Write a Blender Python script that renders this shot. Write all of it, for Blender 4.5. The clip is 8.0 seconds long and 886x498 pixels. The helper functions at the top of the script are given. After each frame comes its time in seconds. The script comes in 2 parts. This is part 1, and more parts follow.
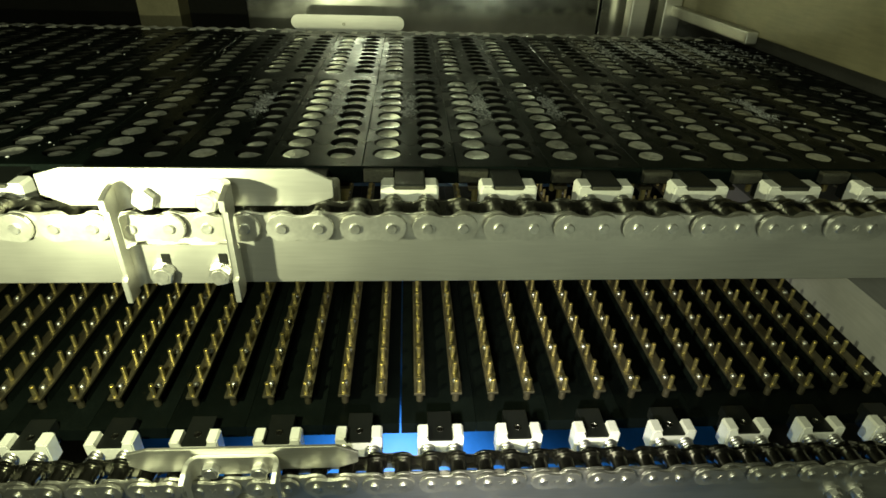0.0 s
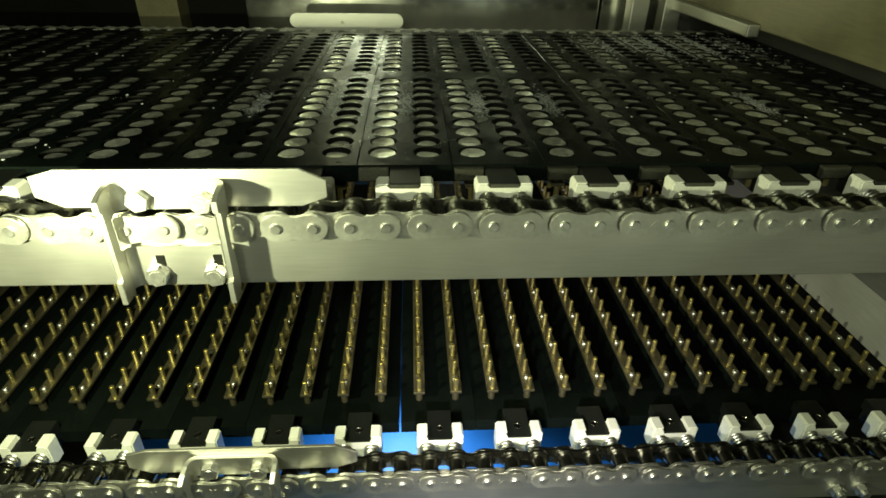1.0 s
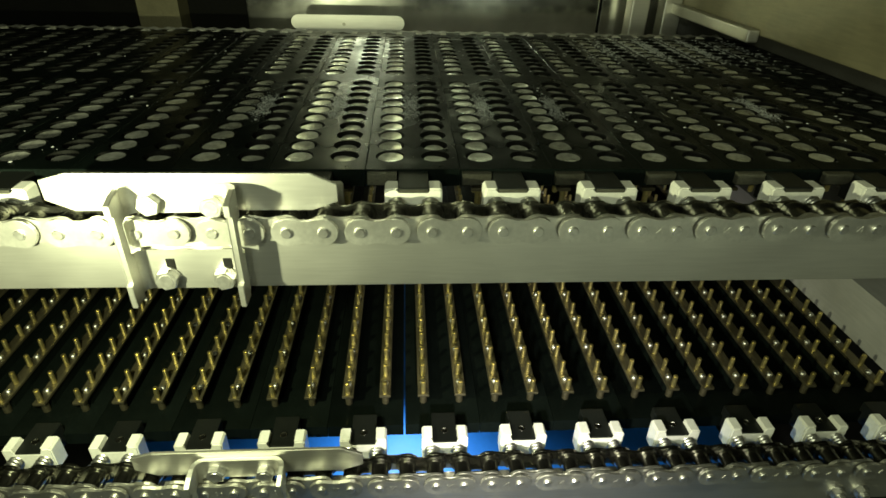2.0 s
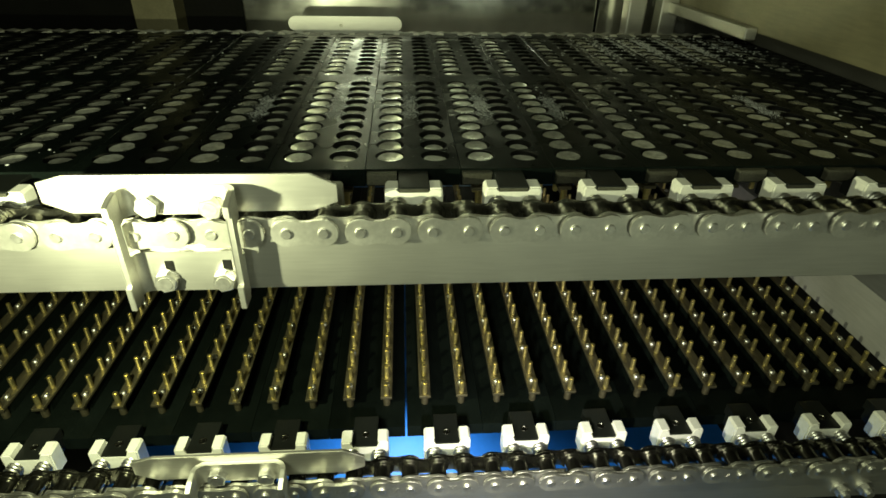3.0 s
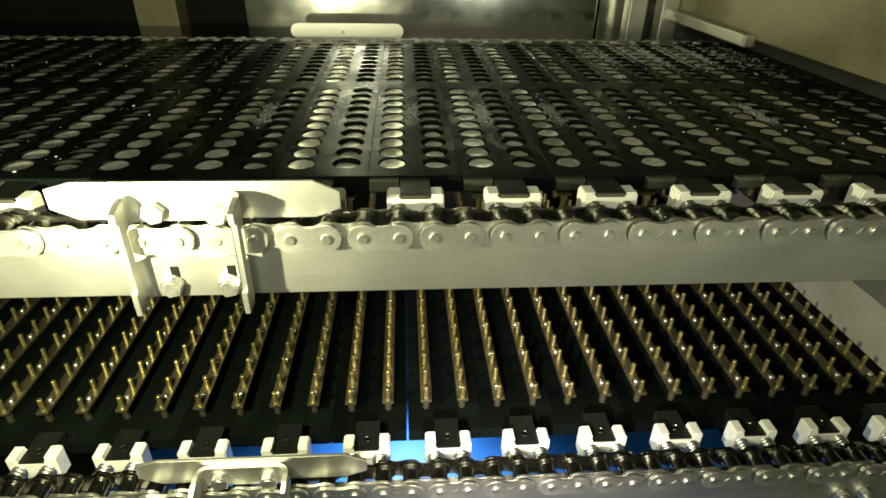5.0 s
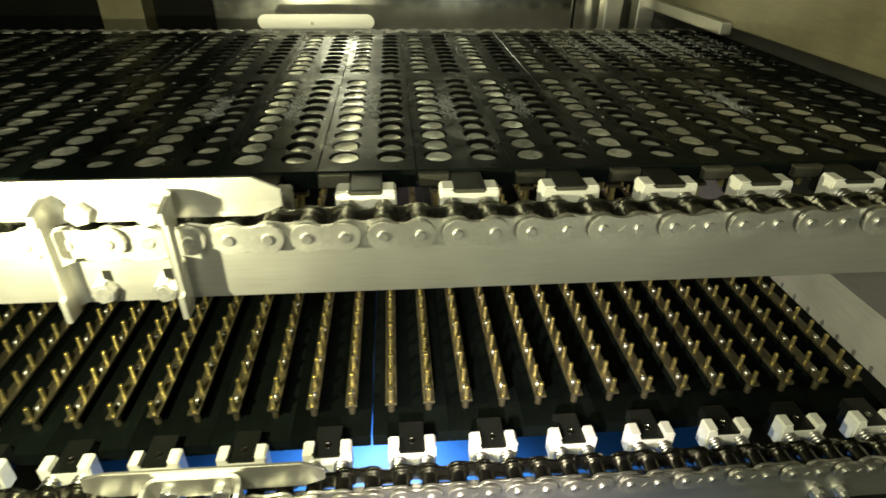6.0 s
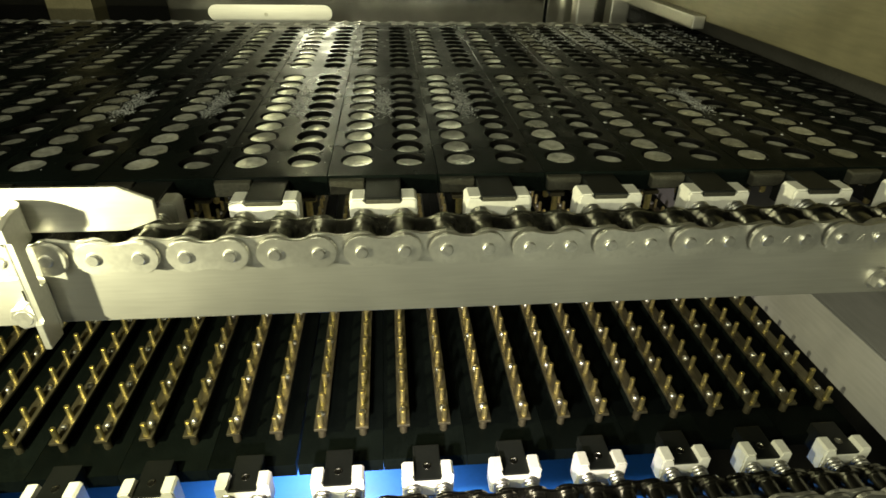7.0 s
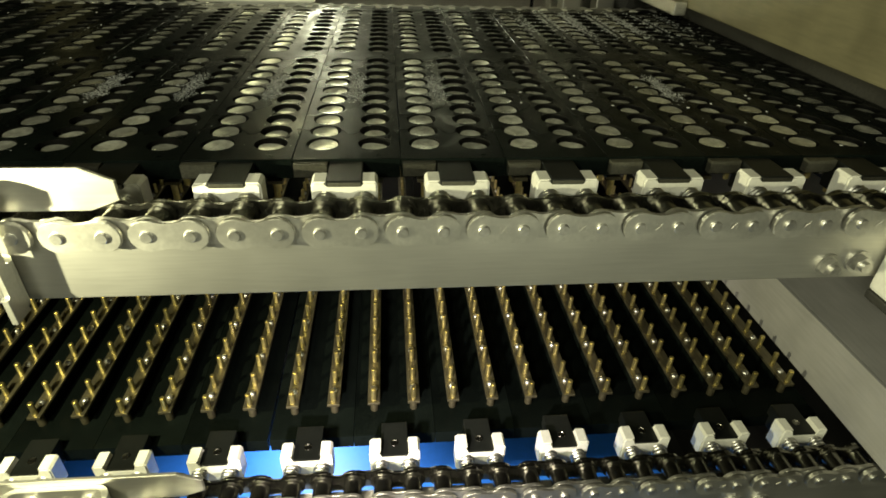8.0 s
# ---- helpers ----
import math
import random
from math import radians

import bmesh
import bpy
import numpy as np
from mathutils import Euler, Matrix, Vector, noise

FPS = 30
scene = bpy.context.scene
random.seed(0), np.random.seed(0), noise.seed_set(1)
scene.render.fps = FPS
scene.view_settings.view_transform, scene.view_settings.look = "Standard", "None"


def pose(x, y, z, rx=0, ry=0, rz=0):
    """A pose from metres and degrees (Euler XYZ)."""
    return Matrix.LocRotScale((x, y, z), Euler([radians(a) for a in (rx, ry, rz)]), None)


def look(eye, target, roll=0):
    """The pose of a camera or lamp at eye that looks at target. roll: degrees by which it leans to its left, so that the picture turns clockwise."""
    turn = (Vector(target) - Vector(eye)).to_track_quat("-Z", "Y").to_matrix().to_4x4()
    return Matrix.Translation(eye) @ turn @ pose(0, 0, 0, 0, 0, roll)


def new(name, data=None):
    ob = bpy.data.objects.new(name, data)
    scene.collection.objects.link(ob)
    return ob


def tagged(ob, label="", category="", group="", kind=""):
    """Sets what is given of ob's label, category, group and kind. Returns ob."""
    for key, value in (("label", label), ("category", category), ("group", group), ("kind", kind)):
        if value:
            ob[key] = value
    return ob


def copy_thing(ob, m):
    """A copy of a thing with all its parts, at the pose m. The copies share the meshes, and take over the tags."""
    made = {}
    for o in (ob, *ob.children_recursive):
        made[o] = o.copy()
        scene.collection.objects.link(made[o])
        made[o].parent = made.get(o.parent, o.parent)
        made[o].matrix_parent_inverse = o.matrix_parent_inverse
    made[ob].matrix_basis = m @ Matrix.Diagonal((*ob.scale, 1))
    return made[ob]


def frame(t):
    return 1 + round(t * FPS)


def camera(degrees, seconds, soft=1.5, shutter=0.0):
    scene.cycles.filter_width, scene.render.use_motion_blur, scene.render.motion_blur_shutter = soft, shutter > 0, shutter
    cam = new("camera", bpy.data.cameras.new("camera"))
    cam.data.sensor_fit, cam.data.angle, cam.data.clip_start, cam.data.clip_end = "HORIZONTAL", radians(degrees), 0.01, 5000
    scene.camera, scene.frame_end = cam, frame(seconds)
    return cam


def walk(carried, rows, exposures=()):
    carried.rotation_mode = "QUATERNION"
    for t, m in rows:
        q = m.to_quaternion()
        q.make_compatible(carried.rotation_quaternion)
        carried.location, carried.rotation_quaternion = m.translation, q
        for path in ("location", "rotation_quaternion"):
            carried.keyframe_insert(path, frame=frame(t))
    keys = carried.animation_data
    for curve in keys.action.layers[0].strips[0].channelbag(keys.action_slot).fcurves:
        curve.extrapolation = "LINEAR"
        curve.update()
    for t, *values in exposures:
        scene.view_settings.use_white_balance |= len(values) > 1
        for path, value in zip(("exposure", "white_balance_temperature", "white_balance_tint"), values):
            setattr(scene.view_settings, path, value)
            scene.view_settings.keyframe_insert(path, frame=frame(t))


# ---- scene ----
cam = camera(75.6, 8.0, soft=1.6, shutter=0.4)
walk(cam, [
    (0, pose(0.0372, -0.3576, 0.1913, 59.73, -1.62, -3.08)),
    (0.5, pose(0.0425, -0.3563, 0.1920, 59.70, -1.21, -2.95)),
    (1, pose(0.0448, -0.3554, 0.1912, 59.45, -0.87, -2.88)),
    (1.5, pose(0.0374, -0.3555, 0.1958, 59.40, -1.50, -3.12)),
    (3, pose(0.0318, -0.3537, 0.1924, 59.64, -1.01, -3.68)),
    (3.5, pose(0.0301, -0.3497, 0.1920, 59.25, -1.05, -3.57)),
    (4, pose(0.0286, -0.3505, 0.1923, 59.28, -1.12, -3.36)),
    (5.5, pose(0.0368, -0.3596, 0.1969, 60.35, -0.93, -3.81)),
    (6, pose(0.0611, -0.3394, 0.1879, 59.53, -0.70, -4.71)),
    (6.5, pose(0.0997, -0.2984, 0.1808, 59.01, 0.08, -6.94)),
    (7, pose(0.1208, -0.2950, 0.1767, 59.10, -1.10, -5.03)),
    (7.5, pose(0.1419, -0.2995, 0.1813, 58.84, -1.40, -5.37)),
    (8, pose(0.1461, -0.3063, 0.1818, 57.51, -1.66, -4.87)),
], exposures=[(0, -0.05, 6850, -2), (4.2, -0.05, 6850, -2), (5.3, 0.5, 7050, 12), (8, 0.5, 7050, 12)])

# ---- light ----
world = bpy.data.worlds.new("world")
scene.world = world
world.use_nodes = True
world.node_tree.nodes["Background"].inputs[0].default_value = (0.55, 0.6, 0.5, 1)
world.node_tree.nodes["Background"].inputs[1].default_value = 0.003


def lamp(name, kind, eye, target, power, colour, size=0.02, cone=90, blend=0.5):
    data = bpy.data.lights.new(name, kind)
    data.energy, data.color = power, colour
    if kind == "AREA":
        data.size = size
    else:
        data.shadow_soft_size = size
    if kind == "SPOT":
        data.spot_size, data.spot_blend = radians(cone), blend
    ob = new(name, data)
    ob.matrix_world = look(eye, target)
    return ob


# The work lamp beside the open hatch, the hand torch under it, an unseen lamp below the machine for the blue sheet, a
# lamp of the room and an added fill.
lamp("work_lamp", "SPOT", (-0.205, -0.138, 0.044), (-0.13, 0.05, 0.035), 7.6, (0.97, 1.0, 0.64), 0.004, 168, 0.3)
lamp("hand_torch", "SPOT", (0.06, -0.23, -0.10), (0.15, 0.07, -0.255), 9.5, (1.0, 0.94, 0.92), 0.01, 74, 0.9)
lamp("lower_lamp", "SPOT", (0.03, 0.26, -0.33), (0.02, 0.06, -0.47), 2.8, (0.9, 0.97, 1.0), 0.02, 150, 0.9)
lamp("room_fill_lamp", "POINT", (-0.16, -0.65, 0.37), (0.15, 0.25, 0.0), 11.0, (0.94, 1.0, 0.76), 0.06)
# Added fill with no known source: brightens the fronts of chain and rail.
lamp("room_fill_lamp", "POINT", (0.42, -1.0, -0.04), (0.15, 0.25, 0.0), 6.0, (0.92, 1.0, 0.74), 0.12)


# ---- materials ----
def material(name, colour, rough=0.5, metal=0.0, grain=200.0, spread=0.25, bump=0.1, stretch=(1, 1, 1), stain=0.2, coat=0.0, per_piece=0.0, rough_spread=0.15, spec=0.5, wet=0.0):
    m = bpy.data.materials.new(name)
    m.use_nodes = True
    nodes, links = m.node_tree.nodes, m.node_tree.links
    bsdf = nodes["Principled BSDF"]
    coord = nodes.new("ShaderNodeTexCoord")
    scale = nodes.new("ShaderNodeMapping")
    scale.inputs["Scale"].default_value = stretch
    links.new(coord.outputs["Object"], scale.inputs["Vector"])
    info = nodes.new("ShaderNodeObjectInfo")
    shift = nodes.new("ShaderNodeVectorMath")
    shift.operation = "ADD"
    links.new(scale.outputs[0], shift.inputs[0])
    links.new(info.outputs["Random"], shift.inputs[1])
    fine = nodes.new("ShaderNodeTexNoise")
    fine.inputs["Scale"].default_value, fine.inputs["Detail"].default_value = grain, 4
    links.new(shift.outputs[0], fine.inputs["Vector"])
    broad = nodes.new("ShaderNodeTexNoise")
    broad.inputs["Scale"].default_value, broad.inputs["Detail"].default_value = 14, 5
    links.new(coord.outputs["Object"], broad.inputs["Vector"])

    def around(source, width):
        r = nodes.new("ShaderNodeMapRange")
        r.inputs["From Min"].default_value, r.inputs["From Max"].default_value = 0.3, 0.7
        r.inputs["To Min"].default_value, r.inputs["To Max"].default_value = 1 - width, 1 + width
        links.new(source, r.inputs["Value"])
        return r.outputs["Result"]

    def times(a, b):
        n = nodes.new("ShaderNodeMath")
        n.operation = "MULTIPLY"
        links.new(a, n.inputs[0])
        links.new(b, n.inputs[1])
        return n.outputs[0]

    value = times(around(fine.outputs["Fac"], spread), around(broad.outputs["Fac"], stain))
    if per_piece:
        value = times(value, around(info.outputs["Random"], per_piece))
    tint = nodes.new("ShaderNodeMix")
    tint.data_type, tint.blend_type = "RGBA", "MULTIPLY"
    tint.inputs["Factor"].default_value = 1
    tint.inputs["A"].default_value = (*colour, 1)
    links.new(value, tint.inputs["B"])
    links.new(tint.outputs["Result"], bsdf.inputs["Base Color"])
    soft = nodes.new("ShaderNodeMath")
    soft.operation = "MULTIPLY"
    soft.inputs[1].default_value = rough
    links.new(around(broad.outputs["Fac"], rough_spread), soft.inputs[0])
    links.new(soft.outputs[0], bsdf.inputs["Roughness"])
    bsdf.inputs["Metallic"].default_value = metal
    bsdf.inputs["Specular IOR Level"].default_value = spec
    bsdf.inputs["Coat Weight"].default_value = coat
    bsdf.inputs["Coat Roughness"].default_value = 0.07
    if wet:
        pools = nodes.new("ShaderNodeTexNoise")
        pools.inputs["Scale"].default_value, pools.inputs["Detail"].default_value = 22, 6
        links.new(coord.outputs["Object"], pools.inputs["Vector"])
        film = nodes.new("ShaderNodeMapRange")
        film.inputs["From Min"].default_value, film.inputs["From Max"].default_value = 0.50, 0.64
        film.inputs["To Min"].default_value, film.inputs["To Max"].default_value = 0.0, wet
        links.new(pools.outputs["Fac"], film.inputs["Value"])
        links.new(film.outputs["Result"], bsdf.inputs["Coat Weight"])
    relief = nodes.new("ShaderNodeBump")
    relief.inputs["Strength"].default_value, relief.inputs["Distance"].default_value = bump, 0.001
    links.new(fine.outputs["Fac"], relief.inputs["Height"])
    links.new(relief.outputs[0], bsdf.inputs["Normal"])
    return m


STEEL = material("brushed_stainless", (0.58, 0.57, 0.52), 0.48, 1.0, 500, 0.05, 0.025, (0.06, 1, 1), 0.06, rough_spread=0.05)
WALL_STEEL = material("wall_stainless", (0.50, 0.50, 0.46), 0.26, 1.0, 400, 0.10, 0.05, (0.05, 1, 0.05), 0.2)
CHAIN = material("chain_steel", (0.58, 0.57, 0.52), 0.48, 1.0, 300, 0.08, 0.05, (1, 1, 1), 0.12, per_piece=0.08)
# Greased tone, darkened further for the shade inside the chain.
ROLLER = material("shaded_greased_steel", (0.25, 0.245, 0.21), 0.28, 1.0, 300, 0.2, 0.1, (1, 1, 1), 0.3)
BOLT = material("bolt_steel", (0.60, 0.59, 0.55), 0.40, 1.0, 300, 0.15, 0.1)
MOULD = material("black_mould_coating", (0.0035, 0.0050, 0.0042), 0.40, 0.0, 900, 0.35, 0.10, (1, 1, 1), 0.4, per_piece=0.15, rough_spread=0.35, spec=0.02)
WET_MOULD = material("wet_black_mould_coating", (0.0040, 0.0060, 0.0050), 0.30, 0.0, 700, 0.35, 0.22, (1, 1, 1), 0.4, per_piece=0.15, rough_spread=0.5, spec=0.03, wet=0.28)
# Bare edge metal, with the lamp light on these faces put into its paler tone.
LIP = material("lit_bare_mould_edge", (0.07, 0.068, 0.052), 0.4, 0.4, 500, 0.25, 0.1, (1, 1, 1), 0.35, per_piece=0.4)
TAB = material("grey_black_tab", (0.008, 0.009, 0.008), 0.36, 0.0, 900, 0.3, 0.12, (1, 1, 1), 0.3, per_piece=0.2, spec=0.2)
PISTON = material("pale_wet_piston", (0.62, 0.62, 0.55), 0.26, 0.5, 160, 0.3, 0.6, (1, 1, 1), 0.25, per_piece=0.3, coat=0.6)
BRASS = material("brass", (0.66, 0.56, 0.25), 0.34, 0.95, 400, 0.2, 0.08, (1, 1, 1), 0.25, per_piece=0.15)
BAR = material("dull_brass_bar", (0.17, 0.150, 0.095), 0.45, 0.85, 500, 0.25, 0.1, (1, 0.1, 1), 0.3)
WHITE = material("white_plastic", (0.72, 0.71, 0.64), 0.42, 0.0, 300, 0.06, 0.05, (1, 1, 1), 0.10, per_piece=0.06)
BLUE = material("blue_plastic", (0.02, 0.20, 0.78), 0.5, 0.0, 200, 0.05, 0.02, (1, 1, 1), 0.08)
PANEL = material("polished_panel", (0.72, 0.72, 0.68), 0.155, 1.0, 400, 0.08, 0.02, (0.05, 1, 0.05), 0.15)
SIDE = material("olive_side_panel", (0.21, 0.19, 0.115), 0.42, 0.25, 300, 0.08, 0.05, (1, 0.1, 1), 0.2)
PALE = material("pale_grey_sheet", (0.42, 0.41, 0.405), 0.5, 0.2, 300, 0.06, 0.05, (1, 0.1, 1), 0.12)
PAINT = material("grey_wall_paint", (0.22, 0.22, 0.20), 0.6, 0.0, 120, 0.05, 0.1, (1, 1, 1), 0.1)
# Flat black that carries the shade of recesses and unlit walls in its colour.
BLACK = material("shade_black", (0.006, 0.006, 0.005), 0.7, 0.0, 300, 0.2, 0.1, (1, 1, 1), 0.3, spec=0.1)
DARK = material("dark_painted_steel", (0.035, 0.034, 0.030), 0.55, 0.0, 300, 0.2, 0.1, (1, 1, 1), 0.3)
# Half opaque and pale: the lamp's glints are put into the drop colour.
WATER = material("whitened_water_drop", (0.9, 0.92, 0.92), 0.04, 0.0, 300, 0.05, 0.0, rough_spread=0.0)
WATER.node_tree.nodes["Principled BSDF"].inputs["Transmission Weight"].default_value = 0.5
WATER.node_tree.nodes["Principled BSDF"].inputs["IOR"].default_value = 1.33


# ---- mesh helpers ----
def box(bm, x0, x1, y0, y1, z0, z1, bevel=0.0):
    m = Matrix.LocRotScale(((x0 + x1) / 2, (y0 + y1) / 2, (z0 + z1) / 2), None, (x1 - x0, y1 - y0, z1 - z0))
    made = bmesh.ops.create_cube(bm, size=1, matrix=m)["verts"]
    if bevel:
        edges = {e for v in made for e in v.link_edges}
        bmesh.ops.bevel(bm, geom=list(edges), offset=bevel, segments=2, affect="EDGES", profile=0.6)
    return bm


TURN = {"z": Matrix.Identity(4), "y": Matrix.Rotation(radians(90), 4, "X"), "x": Matrix.Rotation(radians(90), 4, "Y")}


def rod(bm, centre, axis, r, length, seg=16, r2=None):
    m = Matrix.Translation(centre) @ TURN[axis]
    bmesh.ops.create_cone(bm, cap_ends=True, segments=seg, radius1=r, radius2=r if r2 is None else r2, depth=length, matrix=m)
    return bm


def slab(bm, outline, y0, y1, holes_bevel=0.0):
    """A plate with an outline in x and z, from y0 to y1."""
    front = [bm.verts.new((x, y0, z)) for x, z in outline]
    back = [bm.verts.new((x, y1, z)) for x, z in outline]
    a = bm.faces.new(front)
    b = bm.faces.new(back[::-1])
    n = len(outline)
    for i in range(n):
        bm.faces.new((front[i], back[i], back[(i + 1) % n], front[(i + 1) % n]))
    if holes_bevel:
        bmesh.ops.bevel(bm, geom=list(a.edges) + list(b.edges), offset=holes_bevel, segments=2, affect="EDGES")
    bmesh.ops.recalc_face_normals(bm, faces=bm.faces)
    return bm


def mesh_of(name, bm, mat, smooth=False):
    me = bpy.data.meshes.new(name)
    bm.normal_update()
    bm.to_mesh(me)
    bm.free()
    me.materials.append(mat)
    if smooth:
        me.polygons.foreach_set("use_smooth", [True] * len(me.polygons))
        me.set_sharp_from_angle(angle=radians(35))
    return me


def piece(name, me, parent, m=None, label=""):
    ob = new(name, me)
    ob.parent = parent
    if m is not None:
        ob.matrix_local = m
    return tagged(ob, label)


def part(name, bm, mat, parent, label="", smooth=False):
    return piece(name, mesh_of(name, bm, mat, smooth), parent, None, label)


def thing(name, label, category, group="", kind="", m=None):
    ob = new(name)
    ob.empty_display_size = 0.02
    if m is not None:
        ob.matrix_world = m
    return tagged(ob, label, category, group, kind)


def structure(name, bm, mat, label, category, smooth=False):
    return tagged(new(name, mesh_of(name, bm, mat, smooth)), label, category, kind="structure")


B = bmesh.new

# ---- plan ----
P = 0.0254              # chain pitch
M = 3 * P               # mould pitch
C = M / 2               # column spacing
ROW0, ROW = 0.1018, 0.0263
ROWS = [j for j in range(21) if j != 10]
MID = ROW0 + 10 * ROW   # middle line of the beds
FACE = 0.0165
BACK = 0.002
UPPER = Vector((0.0003, 0.0, 0.0))           # left edge of a mould of the upper run
LOWER = Vector((0.0295, -0.021, -0.2496))
Y0, Y1 = 0.073, 2 * MID - 0.073

# ---- structure ----
structure("floor", box(B(), -1.6, 1.6, -1.6, 1.6, -0.92, -0.90), DARK, "dark machine base floor below the conveyor", "floor")
structure("ceiling", box(B(), -1.6, 1.6, -0.10, 1.6, 0.42, 0.44), WALL_STEEL, "stainless steel tunnel roof panel", "ceiling")
# Unseen wall, added so that the polished panels have something lit to reflect.
structure("wall_south", box(B(), -1.6, 1.6, -1.64, -1.60, -0.9, 1.3), PAINT, "unseen grey wall added across from the machine for its reflections", "wall")
# Both walls are coloured black for the shade the lamp leaves there.
structure("wall_west", box(B(), -1.04, -1.00, -0.1, 1.6, -0.9, 0.42), BLACK, "inner side wall of the tunnel, blackened for shade", "wall")
structure("wall_north", box(B(), -1.0, -0.273, 0.90, 0.92, -0.9, 0.42), BLACK, "recessed back wall of the tunnel, blackened for its shade", "wall")
structure("wall_north_panel", box(B(), -0.273, 0.418, 0.85, 0.90, -0.9, 0.42, 0.002), PANEL, "stainless steel back panel catching the lamp's glare", "wall")
structure("wall_north_corner", box(B(), 0.426, 0.9, 0.86, 0.90, -0.9, 0.42, 0.002), PANEL, "stainless steel back corner panel", "wall")
structure("pillar_north", box(B(), -0.477, -0.400, 0.845, 0.90, -0.9, 0.42), SIDE, "square dull metal frame post at the back wall", "pillar")
structure("wall_east_frame", box(B(), 0.546, 0.5645, 0.52, 0.845, 0.036, 0.054, 0.002), STEEL, "stainless frame tube at the side panel", "trim")
structure("wall_east", box(B(), 0.565, 0.60, 0.02, 0.86, 0.046, 0.42, 0.002), SIDE, "dull olive-lit metal side panel above the mould bed", "wall")
# Closes the open gap under the panel; its dark colour stands for shade.
structure("wall_east_skirt", box(B(), 0.612, 0.625, 0.02, 0.86, -0.05, 0.0455), DARK, "dark strip put in for the shade in the gap under the side panel", "wall")
structure("wall_east_outer", box(B(), 0.80, 0.84, -0.1, 1.6, -0.9, 0.42), DARK, "dark outer side wall", "wall")


def side_deflector():
    t = thing("deflector_panel", "pale grey sheet-metal deflector beside the lower pin bed", "panel", kind="structure")
    part("sheet", box(B(), 0.566, 0.570, -0.12, 0.80, -0.2365, -0.173, 0.001), PALE, t)
    part("flange", box(B(), 0.5705, 0.79, -0.12, 0.80, -0.177, -0.1735, 0.001), PALE, t)


side_deflector()


def blue_sheet():
    structure("blue_sheet", box(B(), -0.40, 0.50, -0.10, 0.66, -0.475, -0.47), BLUE, "bright blue plastic sheet below the lower run", "sheet")


blue_sheet()


def rail(origin, x0, x1):
    t = thing("chain_rail", "brushed stainless chain rail under the conveyor chain", "rail", "chain rails", m=Matrix.Translation(origin))
    y0, y1 = (0.006, 0.0207)
    part("bar", box(B(), x0, x1, y0, y1, -0.0495, -0.0082, 0.0006), STEEL, t)
    part("flange", box(B(), x0, x1, y1, y1 + 0.012, -0.0495, -0.046, 0.0006), STEEL, t)
    return t


rail((0, 0, 0), -1.0, 0.80)
rail((0, LOWER.y, LOWER.z), -1.0, 0.80)
rail((0, 2 * MID - 0.025, 0), -1.0, 0.80)


# ---- chains ----
def plate_outline(n=8):
    r, w = 0.0108, 0.0080
    pts = []
    for i in range(n + 1):
        a = radians(90 + 180 * i / n)
        pts.append((r * math.cos(a), r * math.sin(a)))
    for i in range(1, 5):
        s = i / 5
        pts.append((P * s, -(w + (r - w) * (0.5 + 0.5 * math.cos(2 * math.pi * s)))))
    for i in range(n + 1):
        a = radians(-90 + 180 * i / n)
        pts.append((P + r * math.cos(a), r * math.sin(a)))
    for i in range(4, 0, -1):
        s = i / 5
        pts.append((P * s, w + (r - w) * (0.5 + 0.5 * math.cos(2 * math.pi * s))))
    return pts


OUTER = mesh_of("outer_plate", slab(B(), plate_outline(), 0.0, 0.0034, 0.0005), CHAIN)
INNER = mesh_of("inner_plate", slab(B(), plate_outline(), 0.0, 0.0028, 0.0004), CHAIN)
# Rear plates: darker copies, coloured for the shade behind the front plates.
SHADED_OUTER = mesh_of("outer_plate", slab(B(), plate_outline(), 0.0, 0.0028, 0.0004), ROLLER)
SHADED_INNER = mesh_of("inner_plate", slab(B(), plate_outline(), 0.0, 0.0028, 0.0004), ROLLER)


def pin_mesh():
    bm = rod(B(), (0, 0.0121, 0), "y", 0.0039, 0.0306, 18)
    rod(bm, (0, -0.0035, 0), "y", 0.0038, 0.0006, 18, 0.0033)
    return mesh_of("pin", bm, BOLT, True)


def roller_mesh():
    bm = rod(B(), (0, 0.0135, 0), "y", 0.0079, 0.0150, 20)
    rod(bm, (0, 0.0135, 0), "y", 0.0058, 0.0164, 16)
    return mesh_of("roller", bm, ROLLER, True)


def stamp_mesh():
    """A maker's mark pressed into a plate: two uprights and a slanting stroke."""
    bm = B()
    for x in (-0.0022, 0.0022):
        box(bm, x - 0.0003, x + 0.0003, -0.00025, 0.0002, -0.0024, 0.0024)
    slant = box(B(), -0.0003, 0.0003, -0.00025, 0.0002, -0.0030, 0.0030)
    slant.transform(Matrix.Rotation(radians(38), 4, "Y"))
    me = bpy.data.meshes.new("stroke")
    slant.to_mesh(me)
    slant.free()
    bm.from_mesh(me)
    bpy.data.meshes.remove(me)
    return mesh_of("stamp", bm, BOLT)


PIN, ROLL, STAMP = pin_mesh(), roller_mesh(), stamp_mesh()


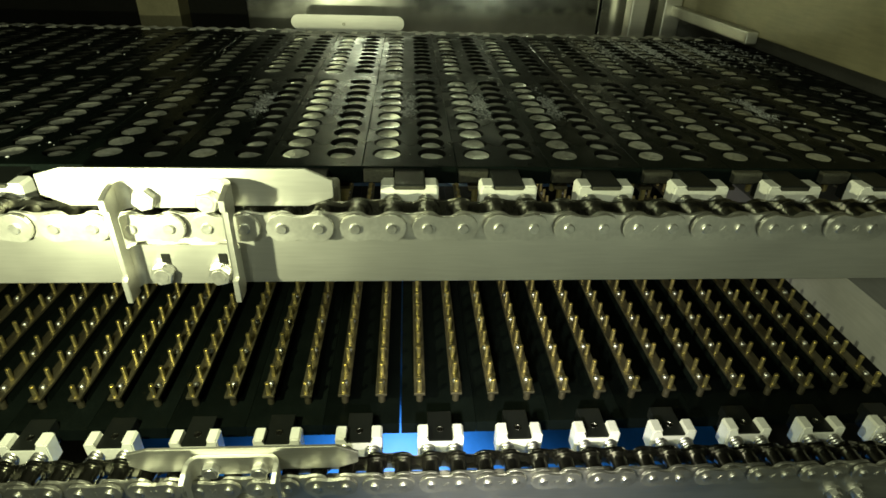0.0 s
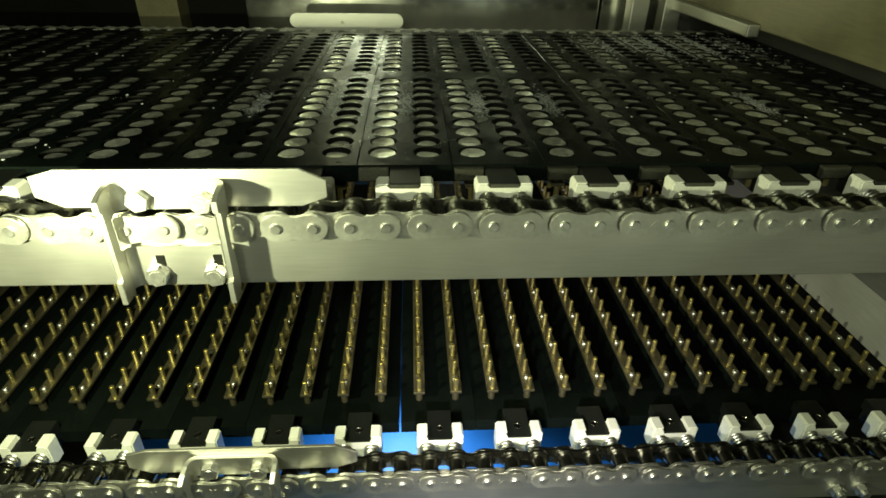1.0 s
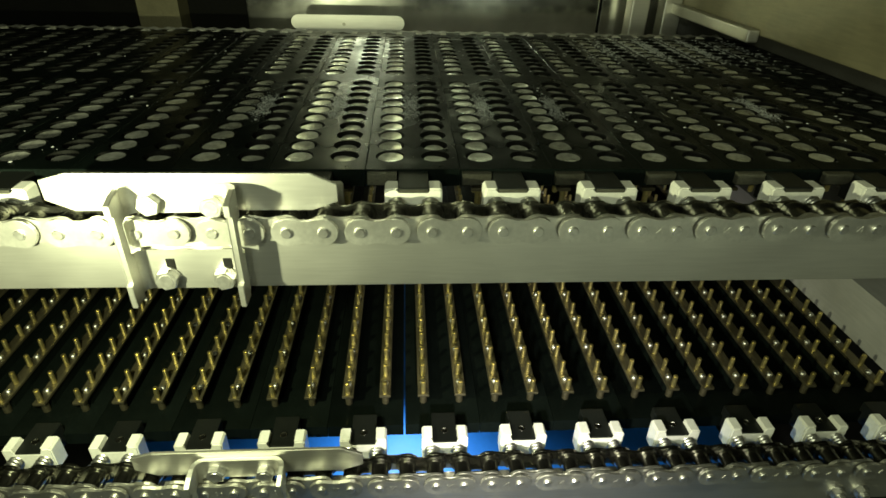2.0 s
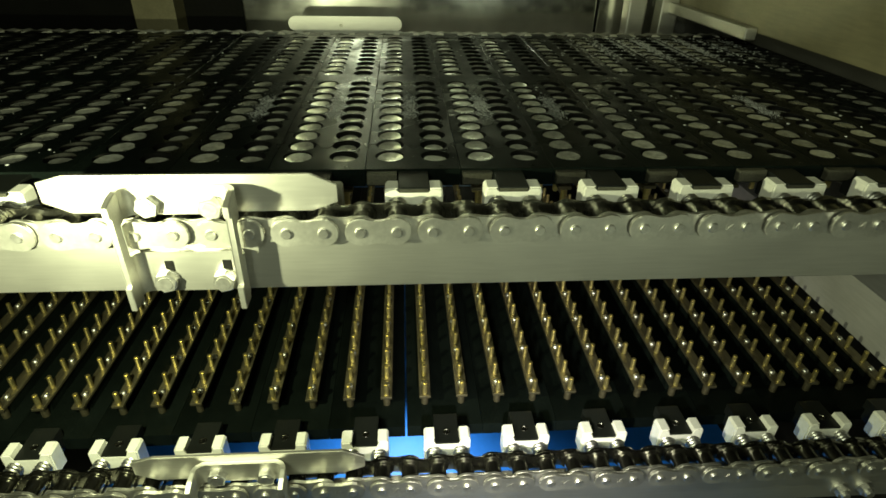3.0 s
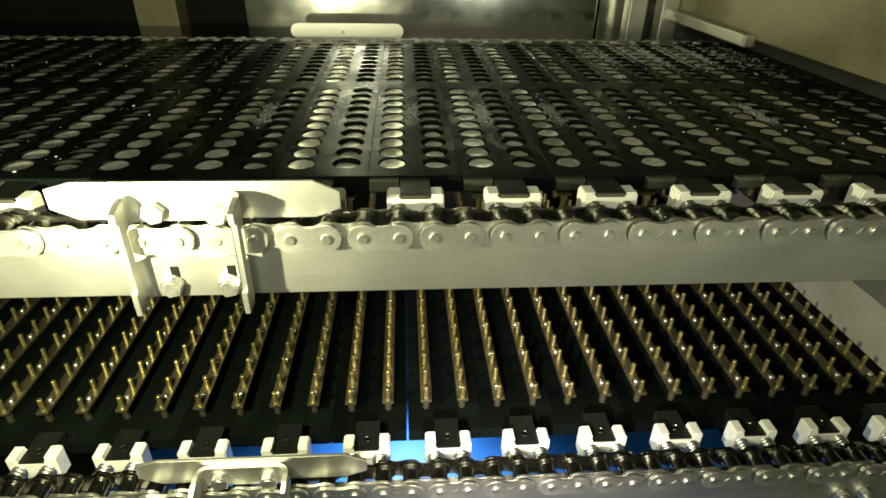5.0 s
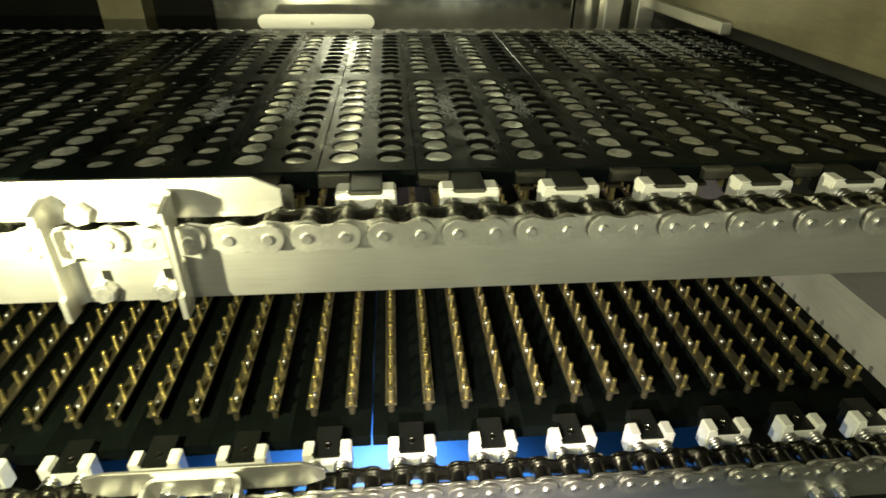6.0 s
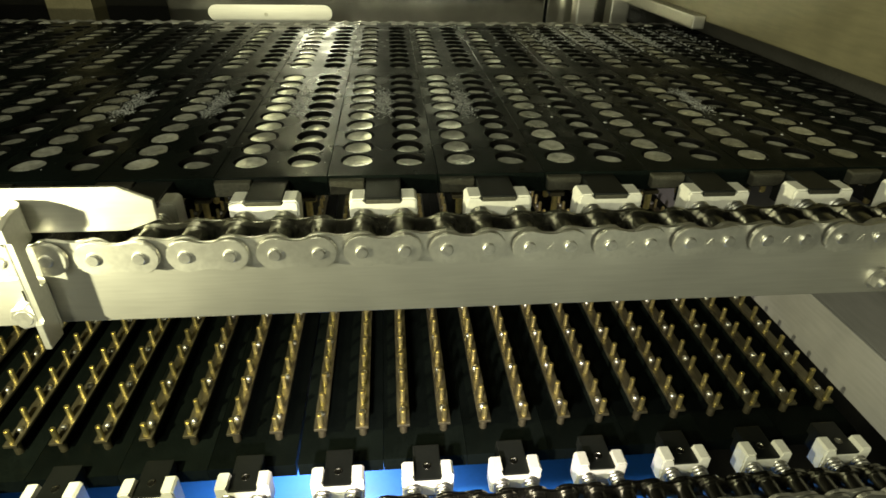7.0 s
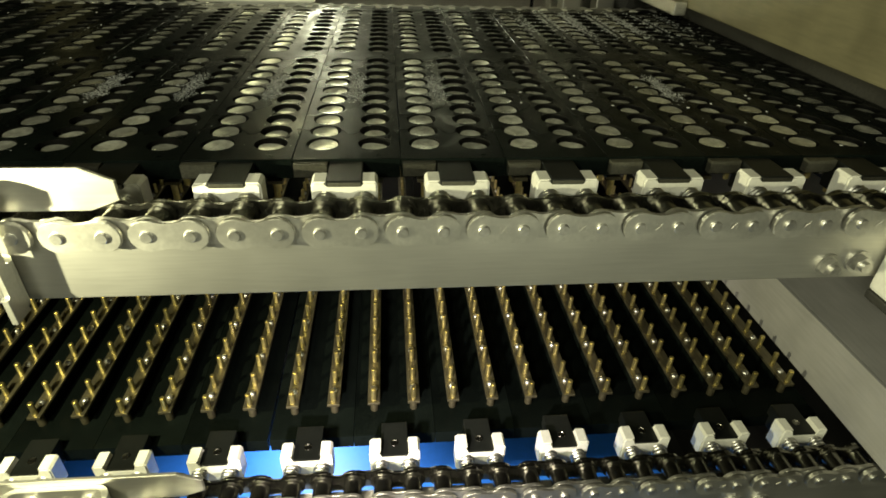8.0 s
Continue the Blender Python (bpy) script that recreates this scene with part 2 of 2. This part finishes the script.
def chain(origin, k0, k1, parity, flip=False, stamped=lambda k: False):
    t = thing("roller_chain", "heavy stainless roller chain carrying the moulds", "chain", "conveyor chains", m=Matrix.Translation(origin) @ (Matrix.Rotation(math.pi, 4, "Z") if flip else Matrix()))
    for k in range(k0, k1):
        x = k * P
        if (k + parity) % 2 == 0:
            plate = piece("outer_plate", OUTER, t, Matrix.Translation((x, -0.0020, 0)))
            if stamped(k):
                piece("stamp", STAMP, plate, Matrix.Translation((P / 2, 0, 0)), "pressed maker's mark")
            piece("outer_plate", SHADED_OUTER, t, Matrix.Translation((x, 0.0247, 0)), "greased rear plate with the chain's inner shade in its colour")
        else:
            piece("inner_plate", INNER, t, Matrix.Translation((x, 0.0027, 0)))
            piece("inner_plate", SHADED_INNER, t, Matrix.Translation((x, 0.0215, 0)), "greased rear plate with the chain's inner shade in its colour")
        piece("pin", PIN, t, Matrix.Translation((x, 0, 0)))
        piece("roller", ROLL, t, Matrix.Translation((x, 0, 0)))
    return t


chain((0, 0, 0), -30, 25, 0, stamped=lambda k: k > 6)
chain((0.108, LOWER.y, LOWER.z), -32, 19, 0, stamped=lambda k: True)
chain((0, 2 * MID, 0), -25, 30, 0, True)


# ---- moulds ----
RIM = 0.0121
SEG = 24


def on_square(a):
    c, s = math.cos(a), math.sin(a)
    k = max(abs(c), abs(s))
    return c / k, s / k


def mould_body_mesh(cavities):
    verts, faces, hollow = [], [], []

    def quad(*pts):
        faces.append(tuple(range(len(verts), len(verts) + len(pts))))
        verts.extend(pts)

    g = 0.0002
    x0, x1, y0, y1 = g, M - g, Y0, Y1
    c = 0.0003
    if cavities:
        for col in range(2):
            cx = C / 2 + col * C
            xa, xb = (x0 + c, C) if col == 0 else (C, x1 - c)
            for j in ROWS:
                cy = ROW0 + j * ROW
                ring, edge, deep = [], [], []
                for i in range(SEG):
                    a = 2 * math.pi * i / SEG
                    u, v = on_square(a)
                    ex = cx + (u * (xb - cx) if u > 0 else u * (cx - xa))
                    edge.append((ex, cy + v * ROW / 2, FACE))
                    ring.append((cx + RIM * math.cos(a), cy + RIM * math.sin(a), FACE))
                    deep.append((cx + RIM * math.cos(a), cy + RIM * math.sin(a), FACE - 0.008))
                for i in range(SEG):
                    n = (i + 1) % SEG
                    quad(ring[i], edge[i], edge[n], ring[n])
                    hollow.append(len(faces))
                    quad(deep[i], ring[i], ring[n], deep[n])
            for ya, yb in ((y0 + c, ROW0 - ROW / 2), (ROW0 + 9.5 * ROW, ROW0 + 10.5 * ROW), (ROW0 + 20.5 * ROW, y1 - c)):
                quad((xa, ya, FACE), (xb, ya, FACE), (xb, yb, FACE), (xa, yb, FACE))
    else:
        quad((x0 + c, y0 + c, FACE), (x1 - c, y0 + c, FACE), (x1 - c, y1 - c, FACE), (x0 + c, y1 - c, FACE))
    top = [(x0 + c, y0 + c, FACE), (x1 - c, y0 + c, FACE), (x1 - c, y1 - c, FACE), (x0 + c, y1 - c, FACE)]
    rim = [(x0, y0, FACE - c), (x1, y0, FACE - c), (x1, y1, FACE - c), (x0, y1, FACE - c)]
    low = [(x0, y0, BACK), (x1, y0, BACK), (x1, y1, BACK), (x0, y1, BACK)]
    for i in range(4):
        n = (i + 1) % 4
        quad(rim[i], rim[n], top[n], top[i])
        quad(low[i], low[n], rim[n], rim[i])
    quad(*low[::-1])
    me = bpy.data.meshes.new("mould_body")
    me.from_pydata(verts, [], faces)
    me.materials.append(WET_MOULD if cavities else MOULD)
    if cavities:
        # Cavity walls take the shade black too, which keeps glints off them.
        me.materials.append(BLACK)
        for i in hollow:
            me.polygons[i].material_index = 1
    return me


def tab_mesh():
    """The tongue at a mould's end."""
    bm = box(B(), M / 2 - 0.0118, M / 2 + 0.0118, 0.0408, 0.077, -0.0096, FACE - 0.0018, 0.0008)
    return mesh_of("tab", bm, TAB)


def carrier_mesh():
    """The white block in an H shape that holds a tongue between its arms."""
    a, s, h, f = 0.0220, 0.0122, 0.0148, 0.0066
    k = 0.0142
    out = [(-a, -h + 0.0022), (-a + 0.0018, -h), (-s, -h), (-s, -f), (s, -f), (s, -h), (a - 0.0018, -h), (a, -h + 0.0022),
           (a, k - 0.0022), (a - 0.0018, k), (s, k), (s, 0.0095), (-s, 0.0095), (-s, k), (-a + 0.0018, k), (-a, k - 0.0022)]
    bm = slab(B(), [(M / 2 + x, z) for x, z in out], 0.0402, 0.0565, 0.0012)
    return mesh_of("carrier_block", bm, WHITE, True)


def spring_mesh():
    turns, r, w = 4, 0.0064, 0.0011
    bm = B()
    n = turns * 10
    rings = []
    for i in range(n + 1):
        a = 2 * math.pi * i / 10
        y = 0.0275 + 0.0138 * i / n
        ring = []
        for q in range(5):
            b = 2 * math.pi * q / 5
            rr = r + w * math.cos(b)
            ring.append(bm.verts.new((rr * math.cos(a), y + w * math.sin(b), 0.001 + rr * math.sin(a))))
        rings.append(ring)
    for i in range(n):
        for q in range(5):
            bm.faces.new((rings[i][q], rings[i][(q + 1) % 5], rings[i + 1][(q + 1) % 5], rings[i + 1][q]))
    rod(bm, (0, 0.034, 0), "y", 0.0034, 0.016, 10)
    return mesh_of("spring", bm, BOLT, True)


BODY_UP, BODY_DOWN = mould_body_mesh(True), mould_body_mesh(False)
def lip_mesh(x0, x1):
    """The turned-down front edge of a mould beside its tongue, rounded towards the tongue."""
    z0, z1, c = 0.0055, 0.0152, 0.005
    pts = [(x0, z0), (x1 - c, z0), (x1 - 0.3 * c, z0 + 0.3 * c), (x1, z0 + c), (x1, z1), (x0, z1)]
    return mesh_of("lip", slab(B(), pts, 0.0662, 0.0728, 0.0005), LIP)


LIP_UP = lip_mesh(0.0015, 0.0250)
TABS, CARRIER, SPRING = tab_mesh(), carrier_mesh(), spring_mesh()
NOSE = mesh_of("end_face", box(B(), M / 2 - 0.0110, M / 2 + 0.0110, 0.0403, 0.0413, FACE - 0.0078, FACE - 0.0030, 0.0003), LIP)


def screw_hole_mesh():
    """A sunk screw in the tongue's back: a dark hollow inside a raised ring."""
    bm, n = B(), 16
    rings = []
    for rad, z in ((0.0036, -0.0094), (0.0034, -0.0102), (0.0027, -0.0102), (0.0022, -0.0094)):
        rings.append([bm.verts.new((M / 2 + rad * math.cos(2 * math.pi * i / n), 0.054 + rad * math.sin(2 * math.pi * i / n), z)) for i in range(n)])
    for a, b in zip(rings, rings[1:]):
        for i in range(n):
            bm.faces.new((a[i], a[(i + 1) % n], b[(i + 1) % n], b[i]))
    rod(bm, (M / 2, 0.054, -0.0096), "z", 0.0022, 0.0004, n)
    bmesh.ops.recalc_face_normals(bm, faces=bm.faces)
    return mesh_of("screw_hole", bm, ROLLER)


HOLE = screw_hole_mesh()


def head_mesh(seed, radius):
    """A piston head under a film of water: a dished disc whose wet edge is ragged."""
    rng = random.Random(seed)
    p, q = rng.uniform(0, 6.28), rng.uniform(0, 6.28)
    bm, n = B(), 24
    rings = []
    for k, z in ((0.0, -0.0009), (0.45, -0.0007), (0.8, -0.0003), (1.0, 0.0), (1.0, -0.004)):
        ring = []
        for i in range(n):
            a = 2 * math.pi * i / n
            rad = radius * (1 - 0.07 * (1 + math.cos(2 * a + p)) - 0.04 * (1 + math.cos(3 * a + q)))
            ring.append(bm.verts.new((k * rad * math.cos(a), k * rad * math.sin(a), z)) if k else None)
        rings.append(ring)
    centre = bm.verts.new((0, 0, -0.0009))
    for i in range(n):
        bm.faces.new((centre, rings[1][i], rings[1][(i + 1) % n]))
        for a, b in zip(rings[1:], rings[2:]):
            bm.faces.new((a[i], b[i], b[(i + 1) % n], a[(i + 1) % n]))
    return mesh_of("piston", bm, PISTON, True)


HEADS = [[head_mesh(10 * c + i, rad) for i in range(5)] for c, rad in ((0, 0.0120), (1, 0.0102))]
SHANK = mesh_of("ejector_pin", rod(rod(B(), (0, 0, -0.0070), "z", 0.0025, 0.014, 10), (0, 0, -0.0144), "z", 0.0018, 0.0008, 10), BRASS, True)


def screw_mesh():
    bm = B()
    bmesh.ops.create_uvsphere(bm, u_segments=12, v_segments=8, radius=0.0034, matrix=Matrix.LocRotScale((0, 0, 0), None, (1, 1, 0.85)))
    return mesh_of("screw", bm, BOLT, True)


SCREW = screw_mesh()
POST = mesh_of("post", rod(B(), (0, 0, 0), "z", 0.0036, 0.0138, 12), BAR, True)
STRIP = mesh_of("pin_bar", box(B(), -0.0058, 0.0058, ROW0 - 0.0045, ROW0 + 20 * ROW + 0.0045, -0.0145, -0.0115, 0.0005), BAR)
RIB = mesh_of("rib", box(B(), -0.0032, 0.0032, ROW0 + 0.010, ROW0 + 20 * ROW, -0.0114, BACK + 0.001), MOULD)
MIRROR = Matrix.Translation((0, 2 * MID, 0)) @ Matrix.Rotation(math.pi, 4, "Z") @ Matrix.Translation((-M, 0, 0))


def mould(name, label, group, upward):
    t = thing(name, label, "mould", group)
    piece("mould_body", BODY_UP if upward else BODY_DOWN, t, None, "black coated mould bar")
    if upward:
        piece("lip", LIP_UP, t, None, "bare metal front edge, paler for the lamp light on it")
    for end in ((Matrix(), MIRROR) if upward else (Matrix(),)):
        tab = piece("tab", TABS, t, end)
        piece("end_face", NOSE, tab, None, "bare metal end of the tongue, paler for lamp light")
        if not upward:
            piece("screw_hole", HOLE, tab, None, "sunk screw")
        block = piece("carrier_block", CARRIER, t, end, "white plastic carrier block")
        for k in (-0.5, 0.5):
            piece("spring", SPRING, block, Matrix.Translation((M / 2 + k * P, 0, 0)), "steel coil spring")
    for col in range(2):
        x = C / 2 + col * C
        if upward:
            for j in ROWS:
                piece("piston", random.choice(HEADS[col]), t, pose(x, ROW0 + j * ROW, FACE - (0.0013 if col == 0 else 0.0032), random.uniform(-3, 3), random.uniform(-2, 2)))
        bar = piece("pin_bar", STRIP, t, Matrix.Translation((x, 0, 0)), "dull brass ejector bar")
        rows = ROWS[:2] if upward else ROWS
        for j in rows:
            piece("ejector_pin", SHANK, bar, Matrix.Translation((0, ROW0 + j * ROW, -0.0143)))
        for j in range(0, 1 if upward else 20, 2):
            piece("screw", SCREW, bar, Matrix.Translation((0, ROW0 + (j + 0.5) * ROW, -0.0155)), "steel screw head")
            if j == 0:
                piece("post", POST, bar, Matrix.Translation((0, ROW0 + 0.12 * ROW, -0.0047)))
        piece("rib", RIB, bar, None, "black standing rib under the bar")
    return t


first = mould("candy_mould", "black candy mould bar with two rows of round cavities", "moulds of the upper run", True)
first.matrix_world = Matrix.Translation(UPPER)
for n in list(range(-11, 0)) + list(range(1, 8)):
    copy_thing(first, Matrix.Translation(UPPER + Vector((n * M, 0, 0))))

DOWN = Matrix.Rotation(math.pi, 4, "Y")
under = mould("inverted_mould", "upside-down black mould bar with brass ejector pins", "moulds of the lower run", False)
under.matrix_world = Matrix.Translation(LOWER + Vector((M, 0, 0))) @ DOWN
for n in list(range(-8, 0)) + list(range(1, 7)):
    copy_thing(under, Matrix.Translation(LOWER + Vector(((n + 1) * M - (0.0016 if n < 0 else 0.0), 0, 0))) @ DOWN)


# ---- hold-down guides ----
def bolt_mesh():
    bm = rod(B(), (0, -0.0036, 0), "y", 0.0083, 0.0060, 6)
    bmesh.ops.bevel(bm, geom=list(bm.edges), offset=0.0006, segments=1, affect="EDGES")
    rod(bm, (0, -0.0006, 0), "y", 0.0085, 0.0014, 20)
    rod(bm, (0, -0.0066, 0), "y", 0.0056, 0.0010, 16, 0.0050)
    return mesh_of("bolt", bm, BOLT)


HEX = bolt_mesh()


def bent_strip(x0, x1, back, r, thick, z0, z1):
    """A strip that runs along x and turns forward round both ends, seen from above."""
    n = 6
    outer, inner = [], []
    for i in range(n + 1):
        a = radians(180 - 90 * i / n)
        outer.append((x0 + r + r * math.cos(a), back - r + r * math.sin(a)))
        inner.append((x0 + r + (r - thick) * math.cos(a), back - r + (r - thick) * math.sin(a)))
    for i in range(n + 1):
        a = radians(90 - 90 * i / n)
        outer.append((x1 - r + r * math.cos(a), back - r + r * math.sin(a)))
        inner.append((x1 - r + (r - thick) * math.cos(a), back - r + (r - thick) * math.sin(a)))
    bm = B()
    rows = []
    for z in (z0, z1):
        rows.append([[bm.verts.new((x, y, z)) for x, y in line] for line in (outer, inner)])
    (lo, li), (ho, hi) = rows
    k = len(outer)
    for i in range(k - 1):
        bm.faces.new((lo[i], lo[i + 1], ho[i + 1], ho[i]))
        bm.faces.new((li[i + 1], li[i], hi[i], hi[i + 1]))
        bm.faces.new((ho[i], ho[i + 1], hi[i + 1], hi[i]))
        bm.faces.new((lo[i + 1], lo[i], li[i], li[i + 1]))
    for i in (0, k - 1):
        bm.faces.new((lo[i], ho[i], hi[i], li[i]))
    bmesh.ops.recalc_face_normals(bm, faces=bm.faces)
    return bm


def guide(m):
    t = thing("hold_down_guide", "stainless hold-down plate with bolted U bracket over the chain", "bracket", "chain guides")
    a, b, lo, hi = -0.2125, -0.0150, 0.0118, 0.0395
    out = [(a, 0.020), (a + 0.018, lo), (b - 0.018, lo), (b, 0.0185), (b, 0.031), (b - 0.018, hi), (a + 0.018, hi), (a, 0.0345)]
    part("guide_plate", slab(B(), out, 0.010, 0.013, 0.0004), STEEL, t)
    bracket = part("bracket", bent_strip(-0.1605, -0.0812, 0.0098, 0.011, 0.0040, 0.0125, 0.0332), STEEL, t, "bent U bracket", True)
    part("lower_web", bent_strip(-0.1605, -0.0812, 0.0052, 0.009, 0.0040, -0.0470, -0.0145), STEEL, bracket, "", True)
    # The slots are not cut: black boxes stand for the shade inside them.
    for x in (-0.1355, -0.0955):
        part("slot", box(B(), x - 0.0035, x + 0.0035, 0.0008, 0.003, -0.031, -0.0215, 0.0012), BLACK, bracket, "black patch for the shade in the adjusting slot")
    for x in (-0.1605, -0.0852):
        bm = slab(B(), [(-0.0010, 0.0332), (-0.0090, 0.0318), (-0.0178, 0.0285), (-0.0178, 0.0205), (-0.0148, 0.0195), (-0.0148, -0.0325), (-0.0178, -0.0335), (-0.0178, -0.0510),
                        (-0.0036, -0.0510), (-0.0036, -0.0150), (-0.0072, -0.0140), (-0.0072, 0.0110), (-0.0010, 0.0125)], 0, 0.0040, 0.0004)
        bm.transform(Matrix.Translation((x, 0, 0)) @ Matrix(((0, 1, 0, 0), (1, 0, 0, 0), (0, 0, 1, 0), (0, 0, 0, 1))))
        bmesh.ops.recalc_face_normals(bm, faces=bm.faces)
        part("leg", bm, STEEL, bracket)
    for x, y, z in ((-0.1412, 0.0065, 0.0200), (-0.0998, 0.0065, 0.0182), (-0.1385, 0.0005, -0.0365), (-0.0985, 0.0005, -0.0370)):
        piece("bolt", HEX, t, pose(x, y, z, 0, 17, 0), "hexagon steel bolt")
    t.matrix_world = m
    return t


g = guide(Matrix())
copy_thing(g, Matrix.Translation((0.0072, LOWER.y, LOWER.z)))


def far_guide():
    t = thing("far_guide", "rounded stainless guide plate over the far chain", "bracket", "chain guides")
    n = 8
    r, a, b, z = 0.0125, -0.166, 0.031, 0.024
    pts = [(a + r + r * math.cos(radians(90 + 180 * i / n)), z + r * math.sin(radians(90 + 180 * i / n))) for i in range(n + 1)]
    pts += [(b - r + r * math.cos(radians(-90 + 180 * i / n)), z + r * math.sin(radians(-90 + 180 * i / n))) for i in range(n + 1)]
    part("guide_plate", slab(B(), pts, 0.716, 0.719, 0.0004), STEEL, t)
    # A dark disc instead of an open hole, coloured for the shade inside.
    part("bolt", rod(B(), (-0.075, 0.7155, 0.022), "y", 0.003, 0.002, 12), ROLLER, t, "dark steel disc for the shade in the bolt hole")
    part("foot", box(B(), -0.12, -0.02, 0.719, 0.740, -0.045, 0.030, 0.0006), STEEL, t)


far_guide()


def stud(x, y, z):
    t = thing("stud_bolt", "steel stud with nut and washer on the rail", "bolt", "rail studs", m=Matrix.Translation((x, y, z)))
    part("washer", rod(B(), (0, -0.001, 0), "y", 0.0088, 0.002, 24), BOLT, t)
    bm = rod(B(), (0, -0.0045, 0), "y", 0.0068, 0.005, 6)
    part("nut", bm, BOLT, t)
    part("shank", rod(B(), (0, -0.0085, 0), "y", 0.0040, 0.004, 14), BOLT, t, "", True)
    return t


s = stud(0.453, 0.006, -0.0375)
copy_thing(s, Matrix.Translation((0.4755, 0.006, -0.0355)))
copy_thing(s, Matrix.Translation((0.452, LOWER.y + 0.006, LOWER.z - 0.037)))
copy_thing(s, Matrix.Translation((0.476, LOWER.y + 0.006, LOWER.z - 0.036)))

# ---- back corner posts ----
for x in (0.466, 0.530):
    structure("corner_post", box(B(), x, x + 0.035, 0.80, 0.835, -0.9, 0.42, 0.003), STEEL, "upright stainless post in the back corner", "post")


# ---- condensation on the upper moulds ----
def water_drops():
    rng = random.Random(4)
    ico = bmesh.new()
    bmesh.ops.create_icosphere(ico, subdivisions=1, radius=1)
    ball = [v.co.copy() for v in ico.verts]
    tris = [tuple(v.index for v in f.verts) for f in ico.faces]
    ico.free()
    verts, faces = [], []

    def drop(x, y, r):
        base = len(verts)
        a, b = r * rng.uniform(0.8, 1.5), r * rng.uniform(0.8, 1.5)
        verts.extend((x + a * v.x, y + b * v.y, FACE + 0.55 * r * v.z) for v in ball)
        faces.extend((i + base, j + base, k + base) for i, j, k in tris)

    def on_land(x, y):
        u = ((x - UPPER.x) % C) - C / 2
        j = round((y - ROW0) / ROW)
        edge = (x - UPPER.x) % M
        return math.hypot(u, y - ROW0 - j * ROW) > RIM + 0.001 and 0.003 < edge < M - 0.003

    # Dense clusters stand in for the places where the lamp glints.
    for n in (-2, -1, 0, 1, 2, 5):
        for _ in range(1100):
            x = UPPER.x + n * M + M / 2 + rng.gauss(0, 0.0085)
            y = 0.245 + rng.uniform(-0.036, 0.036) + rng.gauss(0, 0.007)
            if on_land(x, y):
                drop(x, y, rng.uniform(0.0002, 0.0006))
    for _ in range(900):
        x, y = rng.uniform(-0.5, 0.6), rng.uniform(0.085, 0.66)
        if on_land(x, y):
            drop(x, y, rng.choice((0.0003, 0.0004, 0.0005, 0.0014)))
    for _ in range(3500):
        x, y = rng.gauss(0.44, 0.07), rng.gauss(0.56, 0.05)
        if on_land(x, y) and x < 0.605 and y < 0.65:
            drop(x, y, rng.uniform(0.0007, 0.0018))
    me = bpy.data.meshes.new("water_drops")
    me.from_pydata(verts, [], faces)
    me.materials.append(WATER)
    me.polygons.foreach_set("use_smooth", [True] * len(me.polygons))
    tagged(new("water_drops", me), "condensation drops on the black moulds, whitened and clustered for lamp glints", "water", kind="stuff")


water_drops()


# ---- cream wear block at the rail's end ----
def wear_block():
    t = thing("wear_block", "cream plastic wear block with a dark lower edge", "block")
    part("block", box(B(), 0.492, 0.56, -0.030, 0.004, -0.058, -0.012, 0.003), WHITE, t)
    part("shoe", box(B(), 0.492, 0.56, -0.028, 0.004, -0.066, -0.0583, 0.002), DARK, t)


wear_block()
